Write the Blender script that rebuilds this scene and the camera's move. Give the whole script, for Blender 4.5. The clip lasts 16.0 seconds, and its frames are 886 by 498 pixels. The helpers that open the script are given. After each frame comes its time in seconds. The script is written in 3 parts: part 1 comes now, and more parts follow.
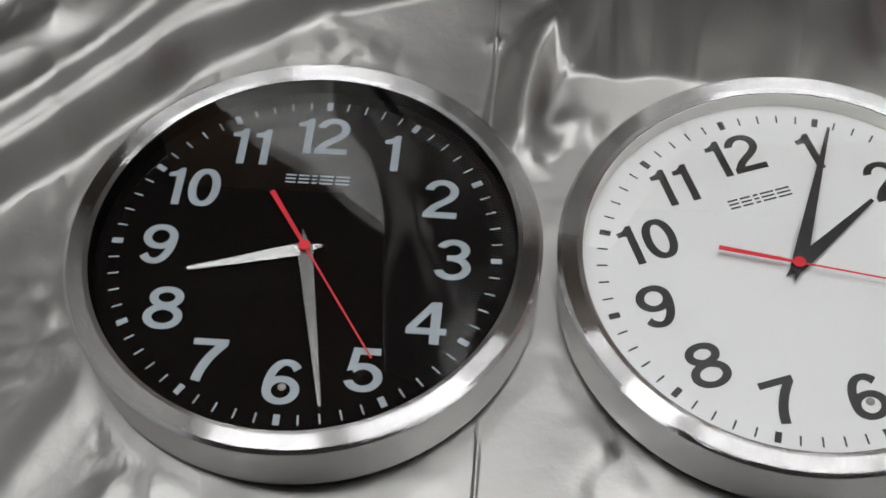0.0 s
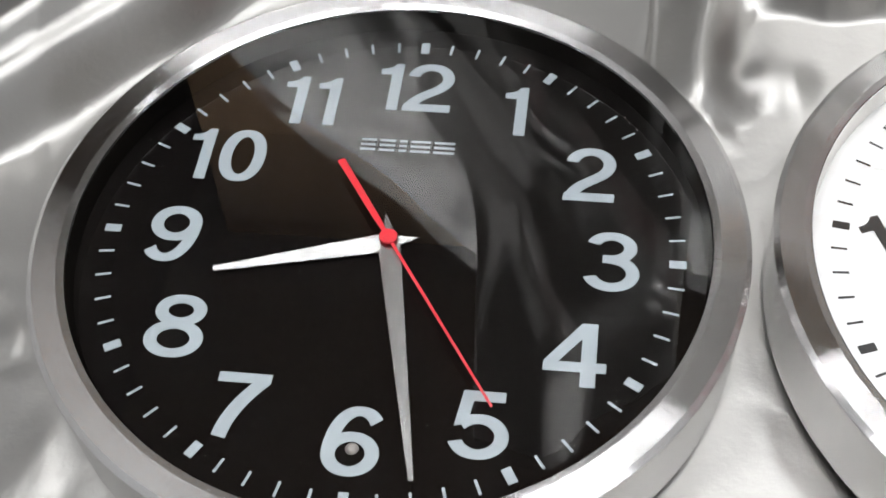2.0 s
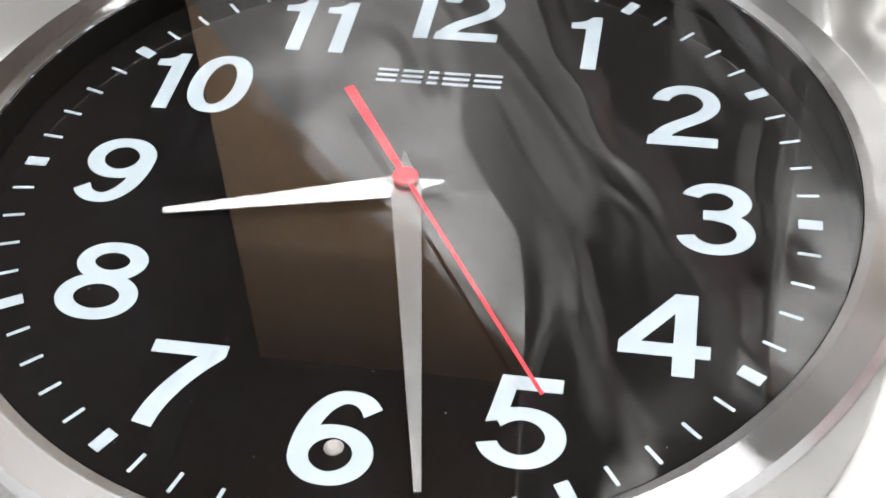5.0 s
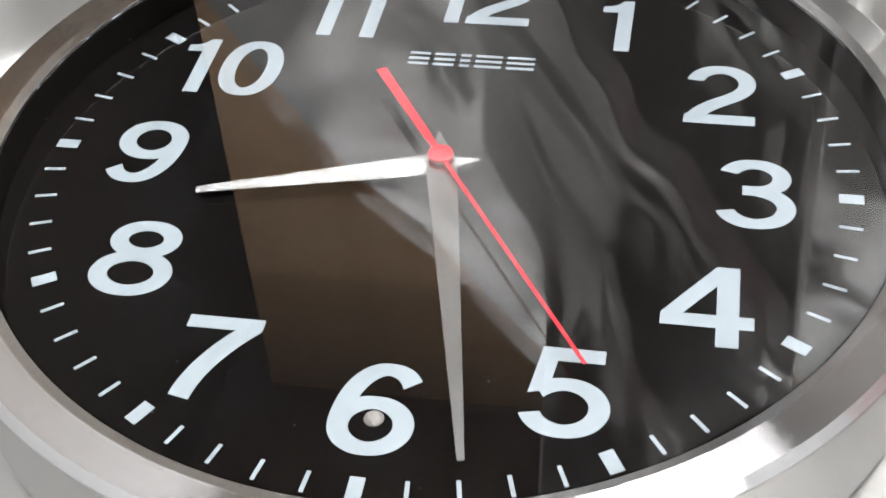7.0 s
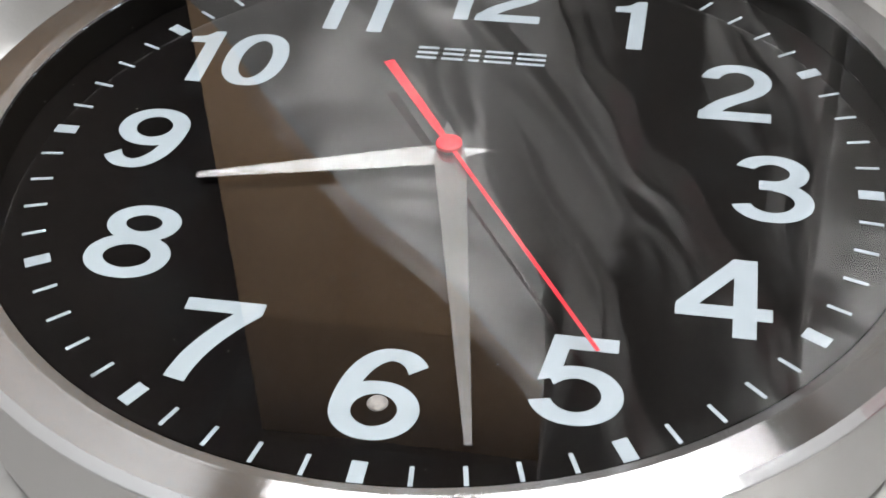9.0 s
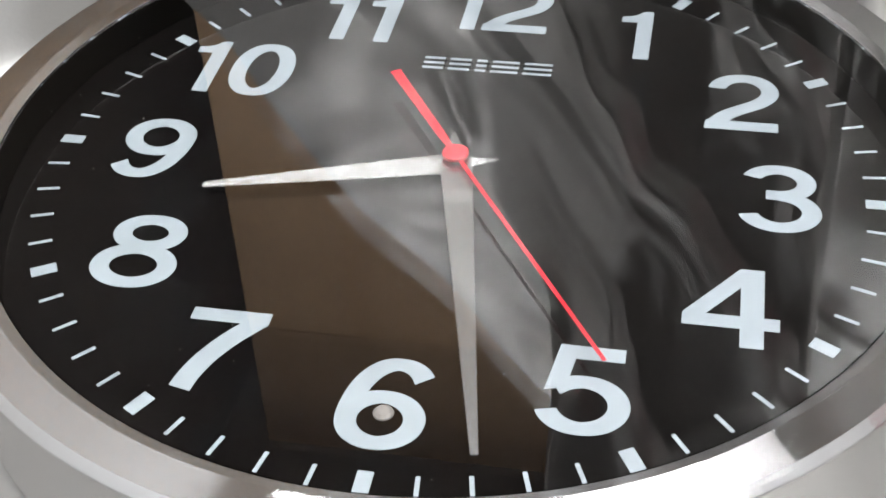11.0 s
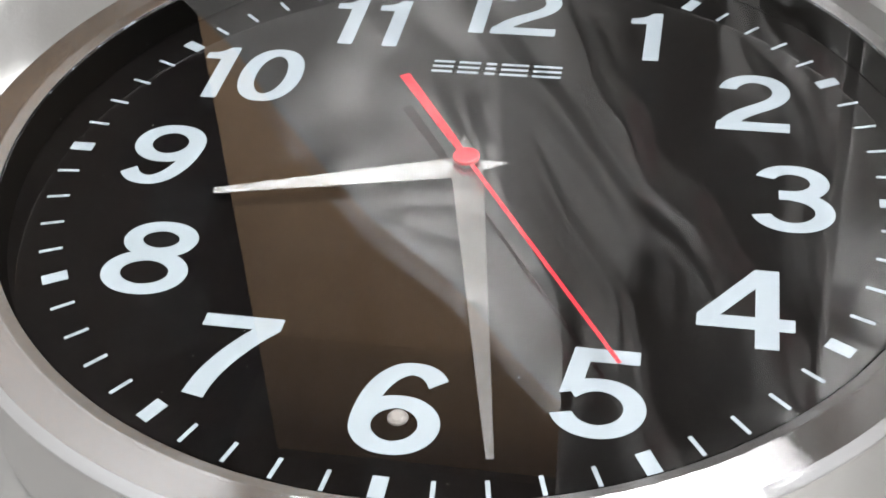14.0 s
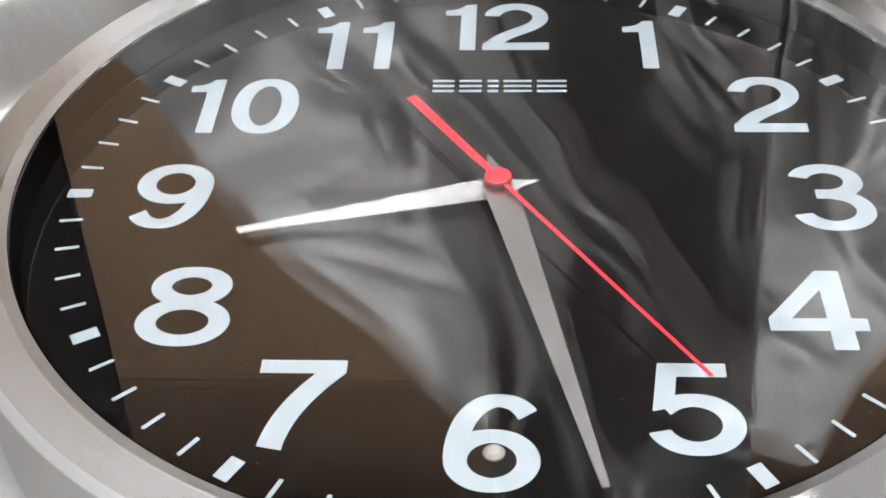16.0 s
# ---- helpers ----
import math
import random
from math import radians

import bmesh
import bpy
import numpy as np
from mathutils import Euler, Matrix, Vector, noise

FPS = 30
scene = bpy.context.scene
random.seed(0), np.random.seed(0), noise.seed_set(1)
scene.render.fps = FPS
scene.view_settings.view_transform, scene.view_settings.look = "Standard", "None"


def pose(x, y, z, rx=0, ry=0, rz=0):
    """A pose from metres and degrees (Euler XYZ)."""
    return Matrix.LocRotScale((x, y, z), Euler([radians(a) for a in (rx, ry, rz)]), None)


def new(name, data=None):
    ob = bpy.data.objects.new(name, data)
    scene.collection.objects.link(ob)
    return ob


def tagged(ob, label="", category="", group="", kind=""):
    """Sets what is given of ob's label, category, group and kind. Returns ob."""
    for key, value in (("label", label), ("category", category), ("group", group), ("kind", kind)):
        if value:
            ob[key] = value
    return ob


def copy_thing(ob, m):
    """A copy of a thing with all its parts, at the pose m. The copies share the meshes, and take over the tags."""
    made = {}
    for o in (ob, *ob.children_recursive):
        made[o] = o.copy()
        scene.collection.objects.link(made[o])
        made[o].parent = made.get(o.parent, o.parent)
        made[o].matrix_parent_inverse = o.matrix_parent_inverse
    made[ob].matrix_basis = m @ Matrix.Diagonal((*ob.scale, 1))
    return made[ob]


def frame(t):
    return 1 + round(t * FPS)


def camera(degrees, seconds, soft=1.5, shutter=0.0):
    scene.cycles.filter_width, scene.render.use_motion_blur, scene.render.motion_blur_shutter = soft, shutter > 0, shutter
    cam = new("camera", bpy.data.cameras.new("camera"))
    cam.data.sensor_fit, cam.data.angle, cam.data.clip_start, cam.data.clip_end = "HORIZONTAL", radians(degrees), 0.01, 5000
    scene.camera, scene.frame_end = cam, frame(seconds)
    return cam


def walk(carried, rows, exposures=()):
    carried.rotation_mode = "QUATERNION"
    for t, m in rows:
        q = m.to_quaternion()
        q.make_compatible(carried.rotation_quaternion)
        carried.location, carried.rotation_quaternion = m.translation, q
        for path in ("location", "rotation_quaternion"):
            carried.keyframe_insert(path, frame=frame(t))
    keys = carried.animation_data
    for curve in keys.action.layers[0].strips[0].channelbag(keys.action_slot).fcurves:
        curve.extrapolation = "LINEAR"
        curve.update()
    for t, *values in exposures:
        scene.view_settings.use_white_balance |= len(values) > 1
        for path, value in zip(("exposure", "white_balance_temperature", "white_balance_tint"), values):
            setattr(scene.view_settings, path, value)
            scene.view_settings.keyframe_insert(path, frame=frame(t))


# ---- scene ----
cam = camera(35.79, 16.0, soft=1.6)
ROWS = [
    (0, 0.1514, -0.5197, 0.7771, 35.52, 1.21, 4.79),
    (0.5, 0.1462, -0.5059, 0.7639, 35.98, 1.75, 5.37),
    (1, 0.1039, -0.4468, 0.6432, 36.94, 2.02, 5.78),
    (1.5, 0.0872, -0.3908, 0.5503, 37.45, 2.40, 6.34),
    (2, 0.0914, -0.3748, 0.5103, 38.58, 2.62, 6.89),
    (2.5, 0.1011, -0.3698, 0.4730, 39.40, 2.79, 7.63),
    (3, 0.0921, -0.3404, 0.4248, 39.96, 2.81, 9.04),
    (3.2, 0.0868, -0.3323, 0.4127, 40.43, 2.73, 9.57),
    (5.3, 0.0795, -0.3219, 0.3233, 45.98, 2.79, 9.96),
    (5.5, 0.0773, -0.3267, 0.3202, 46.02, 3.10, 9.96),
    (6, 0.0741, -0.3310, 0.3157, 46.42, 3.57, 9.97),
    (6.5, 0.0738, -0.3320, 0.3154, 47.02, 3.41, 9.85),
    (7, 0.0740, -0.3325, 0.3148, 47.15, 3.04, 9.97),
    (7.5, 0.0756, -0.3366, 0.3073, 47.21, 2.52, 10.18),
    (8, 0.0715, -0.3403, 0.2902, 47.75, 2.14, 10.27),
    (8.5, 0.0703, -0.3388, 0.2883, 48.65, 2.01, 10.38),
    (9, 0.0692, -0.3372, 0.2914, 49.53, 2.00, 10.46),
    (9.2, 0.0689, -0.3377, 0.2917, 49.84, 2.03, 10.51),
    (11.5, 0.0696, -0.3370, 0.2904, 50.09, 2.19, 10.71),
    (12, 0.0680, -0.3378, 0.2899, 50.18, 2.10, 10.71),
    (12.5, 0.0676, -0.3363, 0.2888, 50.13, 2.14, 10.83),
    (13, 0.0686, -0.3359, 0.2889, 49.88, 2.17, 10.71),
    (13.5, 0.0681, -0.3366, 0.2885, 50.05, 2.38, 10.64),
    (14, 0.0674, -0.3366, 0.2890, 50.28, 2.77, 10.52),
    (14.5, 0.0576, -0.3349, 0.2883, 50.27, 2.92, 9.63),
    (15, 0.0452, -0.3336, 0.2875, 50.29, 2.67, 7.48),
    (15.5, 0.0265, -0.3335, 0.2807, 50.59, 2.34, 4.81),
    (16, 0.0034, -0.3312, 0.2825, 50.89, 1.53, 2.30),
]
EXPOSURE = [(0.0, -0.97), (0.5, -0.99), (1.0, -0.97), (1.5, -0.34), (2.0, -0.1), (3.0, 0.22), (5.5, 0.78), (6.0, 0.52), (7.0, 0.5), (7.4, 0.5), (7.8, 0.42), (8.2, 0.34), (8.5, 0.22), (9.0, 0.38), (11.5, 0.48), (12.5, 0.58), (16.0, 0.56)]
walk(cam, [(t, pose(x, y, z, rx, ry, rz)) for t, x, y, z, rx, ry, rz in ROWS], EXPOSURE)

# ---- light ----
world = bpy.data.worlds.new("world")
scene.world = world
world.use_nodes = True
world.node_tree.nodes["Background"].inputs[0].default_value = (0.9, 0.95, 1.0, 1)
world.node_tree.nodes["Background"].inputs[1].default_value = 0.02
CEILING = 2.0


def ceiling_lamp(x0, x1, y0, y1, power):
    data = bpy.data.lights.new("ceiling_panel", "AREA")
    data.shape, data.size, data.size_y, data.energy = "RECTANGLE", x1 - x0, y1 - y0, power
    data.color = (0.98, 0.99, 1.0)
    ob = new("panel_light", data)
    ob.matrix_world = pose((x0 + x1) / 2, (y0 + y1) / 2, CEILING - 0.03)
    return ob


# the third lamp is added to brighten the brown cabinet, without a known source
LAMPS = [(-0.66, -0.09, -0.13, 0.07, 9.5), (0.07, 1.16, -0.13, 0.07, 14.0), (-0.60, 0.90, 0.58, 0.72, 10.0)]
for lamp in LAMPS:
    ceiling_lamp(*lamp)


# ---- materials ----
def material(name, base=(0.5, 0.5, 0.5), rough=0.5, metal=0.0, **more):
    m = bpy.data.materials.new(name)
    m.use_nodes = True
    b = m.node_tree.nodes["Principled BSDF"]
    b.inputs["Base Color"].default_value = (*base, 1)
    b.inputs["Roughness"].default_value = rough
    b.inputs["Metallic"].default_value = metal
    for key, value in more.items():
        b.inputs[key.replace("_", " ")].default_value = value
    return m


def add(m, kind, **values):
    n = m.node_tree.nodes.new(kind)
    for key, value in values.items():
        if key in n.inputs:
            n.inputs[key].default_value = value
    return n


def wire(m, a, out, b, inp):
    m.node_tree.links.new(a.outputs[out], b.inputs[inp])


def bsdf(m):
    return m.node_tree.nodes["Principled BSDF"]


def vary(m, scale, low, high, target="Roughness", stretch=(1, 1, 1), detail=4.0):
    """Noise in object space that moves one input between two values."""
    tc, mp, no = add(m, "ShaderNodeTexCoord"), add(m, "ShaderNodeMapping"), add(m, "ShaderNodeTexNoise", Scale=scale, Detail=detail)
    mp.inputs["Scale"].default_value = stretch
    ra = add(m, "ShaderNodeMapRange")
    ra.inputs["From Min"].default_value, ra.inputs["From Max"].default_value = 0.3, 0.7
    ra.inputs["To Min"].default_value, ra.inputs["To Max"].default_value = low, high
    wire(m, tc, "Object", mp, "Vector")
    wire(m, mp, "Vector", no, "Vector")
    wire(m, no, "Fac", ra, "Value")
    wire(m, ra, "Result", bsdf(m), target)
    return no


def bump(m, scale, strength, distance, detail=3.0, stretch=(1, 1, 1), rough=0.5):
    tc, mp, no = add(m, "ShaderNodeTexCoord"), add(m, "ShaderNodeMapping"), add(m, "ShaderNodeTexNoise", Scale=scale, Detail=detail)
    mp.inputs["Scale"].default_value = stretch
    no.inputs["Roughness"].default_value = rough
    bu = add(m, "ShaderNodeBump", Strength=strength, Distance=distance)
    wire(m, tc, "Object", mp, "Vector")
    wire(m, mp, "Vector", no, "Vector")
    wire(m, no, "Fac", bu, "Height")
    wire(m, bu, "Normal", bsdf(m), "Normal")
    return bu


def satin():
    """Woven satin: its threads scatter the light widely across one direction and little along the other."""
    m = material("satin", (0.55, 0.54, 0.522), 0.37, 1.0, Anisotropic=0.84)
    vary(m, 9.0, 0.34, 0.40)
    relief = bump(m, 70, 0.30, 0.0016, detail=9.0, rough=0.60)
    side = add(m, "ShaderNodeVectorMath")
    side.operation = "CROSS_PRODUCT"
    side.inputs[1].default_value = (1, 0, 0)
    wire(m, relief, "Normal", side, 0)
    wire(m, side, 0, bsdf(m), "Tangent")
    return m


SATIN = satin()


def brushed(name, base, rough, spread, across, lines=400000.0):
    """Metal with fine scratches that run round the z axis (across=False) or straight out from it (across=True)."""
    m = material(name, base, rough, 1.0)
    tc, geo = add(m, "ShaderNodeTexCoord"), add(m, "ShaderNodeNewGeometry")
    flat = add(m, "ShaderNodeVectorMath")
    flat.operation = "MULTIPLY"
    flat.inputs[1].default_value = (1, 1, 0)
    wire(m, tc, "Object", flat, 0)
    out = add(m, "ShaderNodeVectorMath")
    out.operation = "NORMALIZE"
    wire(m, flat, 0, out, 0)
    round_ = add(m, "ShaderNodeVectorMath")
    round_.operation = "CROSS_PRODUCT"
    round_.inputs[1].default_value = (0, 0, 1)
    wire(m, out, 0, round_, 0)
    turn = add(m, "ShaderNodeVectorTransform")
    turn.vector_type, turn.convert_from, turn.convert_to = "VECTOR", "OBJECT", "WORLD"
    wire(m, round_, 0, turn, 0)
    side = add(m, "ShaderNodeVectorMath")
    side.operation = "CROSS_PRODUCT"
    wire(m, turn, 0, side, 0)
    wire(m, geo, "Normal", side, 1)
    dist = add(m, "ShaderNodeVectorMath")
    dist.operation = "LENGTH"
    wire(m, flat, 0, dist, 0)
    sep = add(m, "ShaderNodeSeparateXYZ")
    wire(m, tc, "Object", sep, 0)
    place = add(m, "ShaderNodeMath")
    place.operation = "ADD"
    wire(m, dist, "Value", place, 0)
    wire(m, sep, "Z", place, 1)
    if across:
        ratio = add(m, "ShaderNodeVectorMath")
        ratio.operation = "DOT_PRODUCT"
        ratio.inputs[1].default_value = (0.83, 0.55, 0.0)
        wire(m, tc, "Object", ratio, 0)
        place = add(m, "ShaderNodeMath")
        place.operation = "MULTIPLY"
        place.inputs[1].default_value = 1.0
        wire(m, ratio, "Value", place, 0)
    coarse = add(m, "ShaderNodeTexNoise", Detail=2.0)
    coarse.noise_dimensions = "1D"
    coarse.inputs["Scale"].default_value = 1500.0
    wire(m, place, 0, coarse, "W")
    fine = add(m, "ShaderNodeTexWhiteNoise")
    fine.noise_dimensions = "1D"
    step = add(m, "ShaderNodeMath")
    step.operation = "MULTIPLY"
    step.inputs[1].default_value = lines
    wire(m, place, 0, step, 0)
    wire(m, step, 0, fine, "W")
    mix = add(m, "ShaderNodeMath")
    mix.operation = "MULTIPLY_ADD"
    mix.inputs[1].default_value = 0.25
    wire(m, coarse, "Fac", mix, 0)
    wire(m, fine, "Value", mix, 2)
    size = add(m, "ShaderNodeMapRange")
    size.clamp = False
    size.inputs["From Min"].default_value, size.inputs["From Max"].default_value = 0.125, 1.125
    size.inputs["To Min"].default_value, size.inputs["To Max"].default_value = -spread, spread
    wire(m, mix, 0, size, "Value")
    lean = add(m, "ShaderNodeVectorMath")
    lean.operation = "SCALE"
    wire(m, turn if across else side, 0, lean, 0)
    wire(m, size, "Result", lean, "Scale")
    total = add(m, "ShaderNodeVectorMath")
    wire(m, geo, "Normal", total, 0)
    wire(m, lean, 0, total, 1)
    unit = add(m, "ShaderNodeVectorMath")
    unit.operation = "NORMALIZE"
    wire(m, total, 0, unit, 0)
    wire(m, unit, 0, bsdf(m), "Normal")
    return m


RIM = brushed("brushed_aluminium", (0.86, 0.855, 0.855), 0.06, 0.45, False)
BAND = brushed("turned_aluminium", (0.88, 0.87, 0.86), 0.12, 0.45, False)
REHAUT_BLACK = material("matt_black_plastic", (0.004, 0.0035, 0.003), 0.9, Specular_IOR_Level=0.0)
BACK = material("black_plastic", (0.015, 0.015, 0.015), 0.5)
DIAL_BLACK = material("black_dial_paint", (0.0045, 0.0038, 0.0036), 0.03, Specular_IOR_Level=0.75)
vary(DIAL_BLACK, 300, 0.004, 0.014)
DIAL_WHITE = material("white_dial_paint", (0.52, 0.52, 0.515), 0.35)
REHAUT_WHITE = material("white_plastic", (0.62, 0.61, 0.58), 0.4)
PRINT_WHITE = material("white_print", (0.213, 0.244, 0.265), 0.45)
PRINT_BLACK = material("black_print", (0.008, 0.008, 0.008), 0.45)
HAND_SILVER = brushed("brushed_hand_metal", (0.60, 0.60, 0.59), 0.24, 0.42, True)
HAND_BLACK = material("black_hand_paint", (0.008, 0.008, 0.009), 0.4)
HAND_RED = material("red_hand_paint", (0.48, 0.005, 0.016), 0.35)
STEEL = material("screw_steel", (0.22, 0.205, 0.19), 0.6, 0.5)
vary(STEEL, 900, 0.35, 0.8)
bump(STEEL, 1200, 0.6, 0.0003)
GLASS = material("clear_glass", (1, 1, 1), 0.0, 0.0, Transmission_Weight=1.0, IOR=1.52)
# wall and ceiling tones stand in for lit and shaded sides of the room
WALL_SHADE = material("shade_wall", (0.022, 0.020, 0.019), 0.8)
WALL_FILL = material("fill_light_wall", (0.82, 0.835, 0.85), 0.8)
WALL_SOFT_FILL = material("soft_fill_wall", (0.42, 0.42, 0.42), 0.8)
vary(WALL_SOFT_FILL, 3, 0.7, 0.9)
CEIL_HALF_SHADE = material("half_shade_ceiling", (0.22, 0.215, 0.21), 0.8)
CEIL_SHADE = material("shade_ceiling", (0.115, 0.095, 0.08), 0.8)
FLOOR = material("floor_vinyl", (0.3, 0.27, 0.24), 0.5)
BROWN = material("brown_board", (0.70, 0.45, 0.26), 0.55)
# same brown board, with the fall-off of light put into its colour
BROWN_DIM = material("brown_board_dimmed", (0.30, 0.19, 0.115), 0.5)
HOUSING = material("lamp_housing", (0.12, 0.12, 0.12), 0.6)


def grain(m, low, high):
    """Upright wood grain: broad bands and fine lines between two colours."""
    tc, mp = add(m, "ShaderNodeTexCoord"), add(m, "ShaderNodeMapping")
    mp.inputs["Scale"].default_value = (9, 9, 0.5)
    no, ra = add(m, "ShaderNodeTexNoise", Scale=1.0, Detail=6.0, Distortion=0.6), add(m, "ShaderNodeValToRGB")
    ra.color_ramp.elements[0].position, ra.color_ramp.elements[0].color = 0.30, (*low, 1)
    ra.color_ramp.elements[1].position, ra.color_ramp.elements[1].color = 0.70, (*high, 1)
    wire(m, tc, "Object", mp, "Vector")
    wire(m, mp, "Vector", no, "Vector")
    wire(m, no, "Fac", ra, "Fac")
    wire(m, ra, "Color", bsdf(m), "Base Color")


vary(BROWN, 6, 0.45, 0.65, stretch=(1, 1, 0.1))
vary(BROWN_DIM, 6, 0.4, 0.6, stretch=(1, 1, 0.1))
grain(BROWN, (0.60, 0.37, 0.20), (0.80, 0.53, 0.32))
grain(BROWN_DIM, (0.36, 0.225, 0.13), (0.52, 0.335, 0.20))
RED_CARD = material("red_card", (0.42, 0.02, 0.04), 0.5)
DUST = material("dust_grey", (0.30, 0.29, 0.27), 0.9)
TABLE = material("table_laminate", (0.5, 0.48, 0.45), 0.5)


# ---- mesh helpers ----
def mesh_object(name, bm, mat, smooth=False):
    me = bpy.data.meshes.new(name)
    bmesh.ops.recalc_face_normals(bm, faces=bm.faces)
    bm.to_mesh(me)
    bm.free()
    me.materials.append(mat)
    if smooth:
        me.polygons.foreach_set("use_smooth", [True] * len(me.polygons))
    return new(name, me)


def part(name, bm, mat, parent, label="", smooth=False):
    ob = mesh_object(name, bm, mat, smooth)
    ob.parent = parent
    if label:
        tagged(ob, label)
    return ob


def box(bm, x0, x1, y0, y1, z0, z1):
    v = [bm.verts.new((x, y, z)) for z in (z0, z1) for x, y in ((x0, y0), (x1, y0), (x1, y1), (x0, y1))]
    for f in ((3, 2, 1, 0), (4, 5, 6, 7), (0, 1, 5, 4), (1, 2, 6, 5), (2, 3, 7, 6), (3, 0, 4, 7)):
        bm.faces.new([v[i] for i in f])
    return bm


def lathe(profile, steps=256, closed=True, bm=None):
    """Turn a profile of (radius, height) round the z axis."""
    bm = bm or bmesh.new()
    rings = []
    for r, z in profile:
        if r < 1e-6:
            rings.append([bm.verts.new((0, 0, z))])
        else:
            rings.append([bm.verts.new((r * math.sin(2 * math.pi * i / steps), r * math.cos(2 * math.pi * i / steps), z)) for i in range(steps)])
    pairs = list(zip(rings, rings[1:])) + ([(rings[-1], rings[0])] if closed else [])
    for a, b in pairs:
        for i in range(steps):
            j = (i + 1) % steps
            if len(a) == 1 and len(b) == 1:
                continue
            if len(a) == 1:
                bm.faces.new((a[0], b[i], b[j]))
            elif len(b) == 1:
                bm.faces.new((a[i], a[j], b[0]))
            else:
                bm.faces.new((a[i], a[j], b[j], b[i]))
    return bm


def slab(bm, outline, z0, z1):
    """A flat plate with the given outline."""
    low, top = [bm.verts.new((x, y, z0)) for x, y in outline], [bm.verts.new((x, y, z1)) for x, y in outline]
    bm.faces.new(top)
    bm.faces.new(low[::-1])
    n = len(outline)
    for i in range(n):
        j = (i + 1) % n
        bm.faces.new((low[i], low[j], top[j], top[i]))
    return bm


# ---- numerals: strokes in millimetres, 32 high ----
def bezier(a, b, c, d, n=14):
    return [tuple((1 - s) ** 3 * a[k] + 3 * s * (1 - s) ** 2 * b[k] + 3 * s * s * (1 - s) * c[k] + s ** 3 * d[k] for k in (0, 1)) for s in (i / n for i in range(n + 1))]


def arc(cx, cy, a, b, start, end, n=30, power=1.0):
    out = []
    for i in range(n + 1):
        g = radians(start + (end - start) * i / n)
        c, s = math.cos(g), math.sin(g)
        out.append((cx + a * math.copysign(abs(c) ** power, c), cy + b * math.copysign(abs(s) ** power, s)))
    return out


def ribbon(bm, line, z, x, y, closed=False, thin=4.5, thick=5.8, cut=(0, 0)):
    """A stroke along a line, a little thicker where it runs upright. cut: slant of its two ends, in degrees."""
    n = len(line)
    rows = []
    for i in range(n):
        p, q = line[(i - 1) % n if closed else max(i - 1, 0)], line[(i + 1) % n if closed else min(i + 1, n - 1)]
        tx, ty = q[0] - p[0], q[1] - p[1]
        d = math.hypot(tx, ty)
        tx, ty = tx / d, ty / d
        w = (thin + (thick - thin) * abs(ty)) / 2
        nx, ny = -ty, tx
        if not closed and i in (0, n - 1):
            slant = math.tan(radians(cut[0] if i == 0 else cut[1]))
            nx, ny = nx + slant * tx, ny + slant * ty
        px, py = line[i]
        rows.append([bm.verts.new(((px + k * w * nx + x) / 1000, (py + k * w * ny + y - 16) / 1000, z)) for k in (1, -1)])
    for i in range(n if closed else n - 1):
        a, b = rows[i], rows[(i + 1) % n]
        bm.faces.new((a[0], a[1], b[1], b[0]))


def plate(bm, outline, z, x, y):
    bm.faces.new([bm.verts.new(((px + x) / 1000, (py + y - 16) / 1000, z)) for px, py in outline])


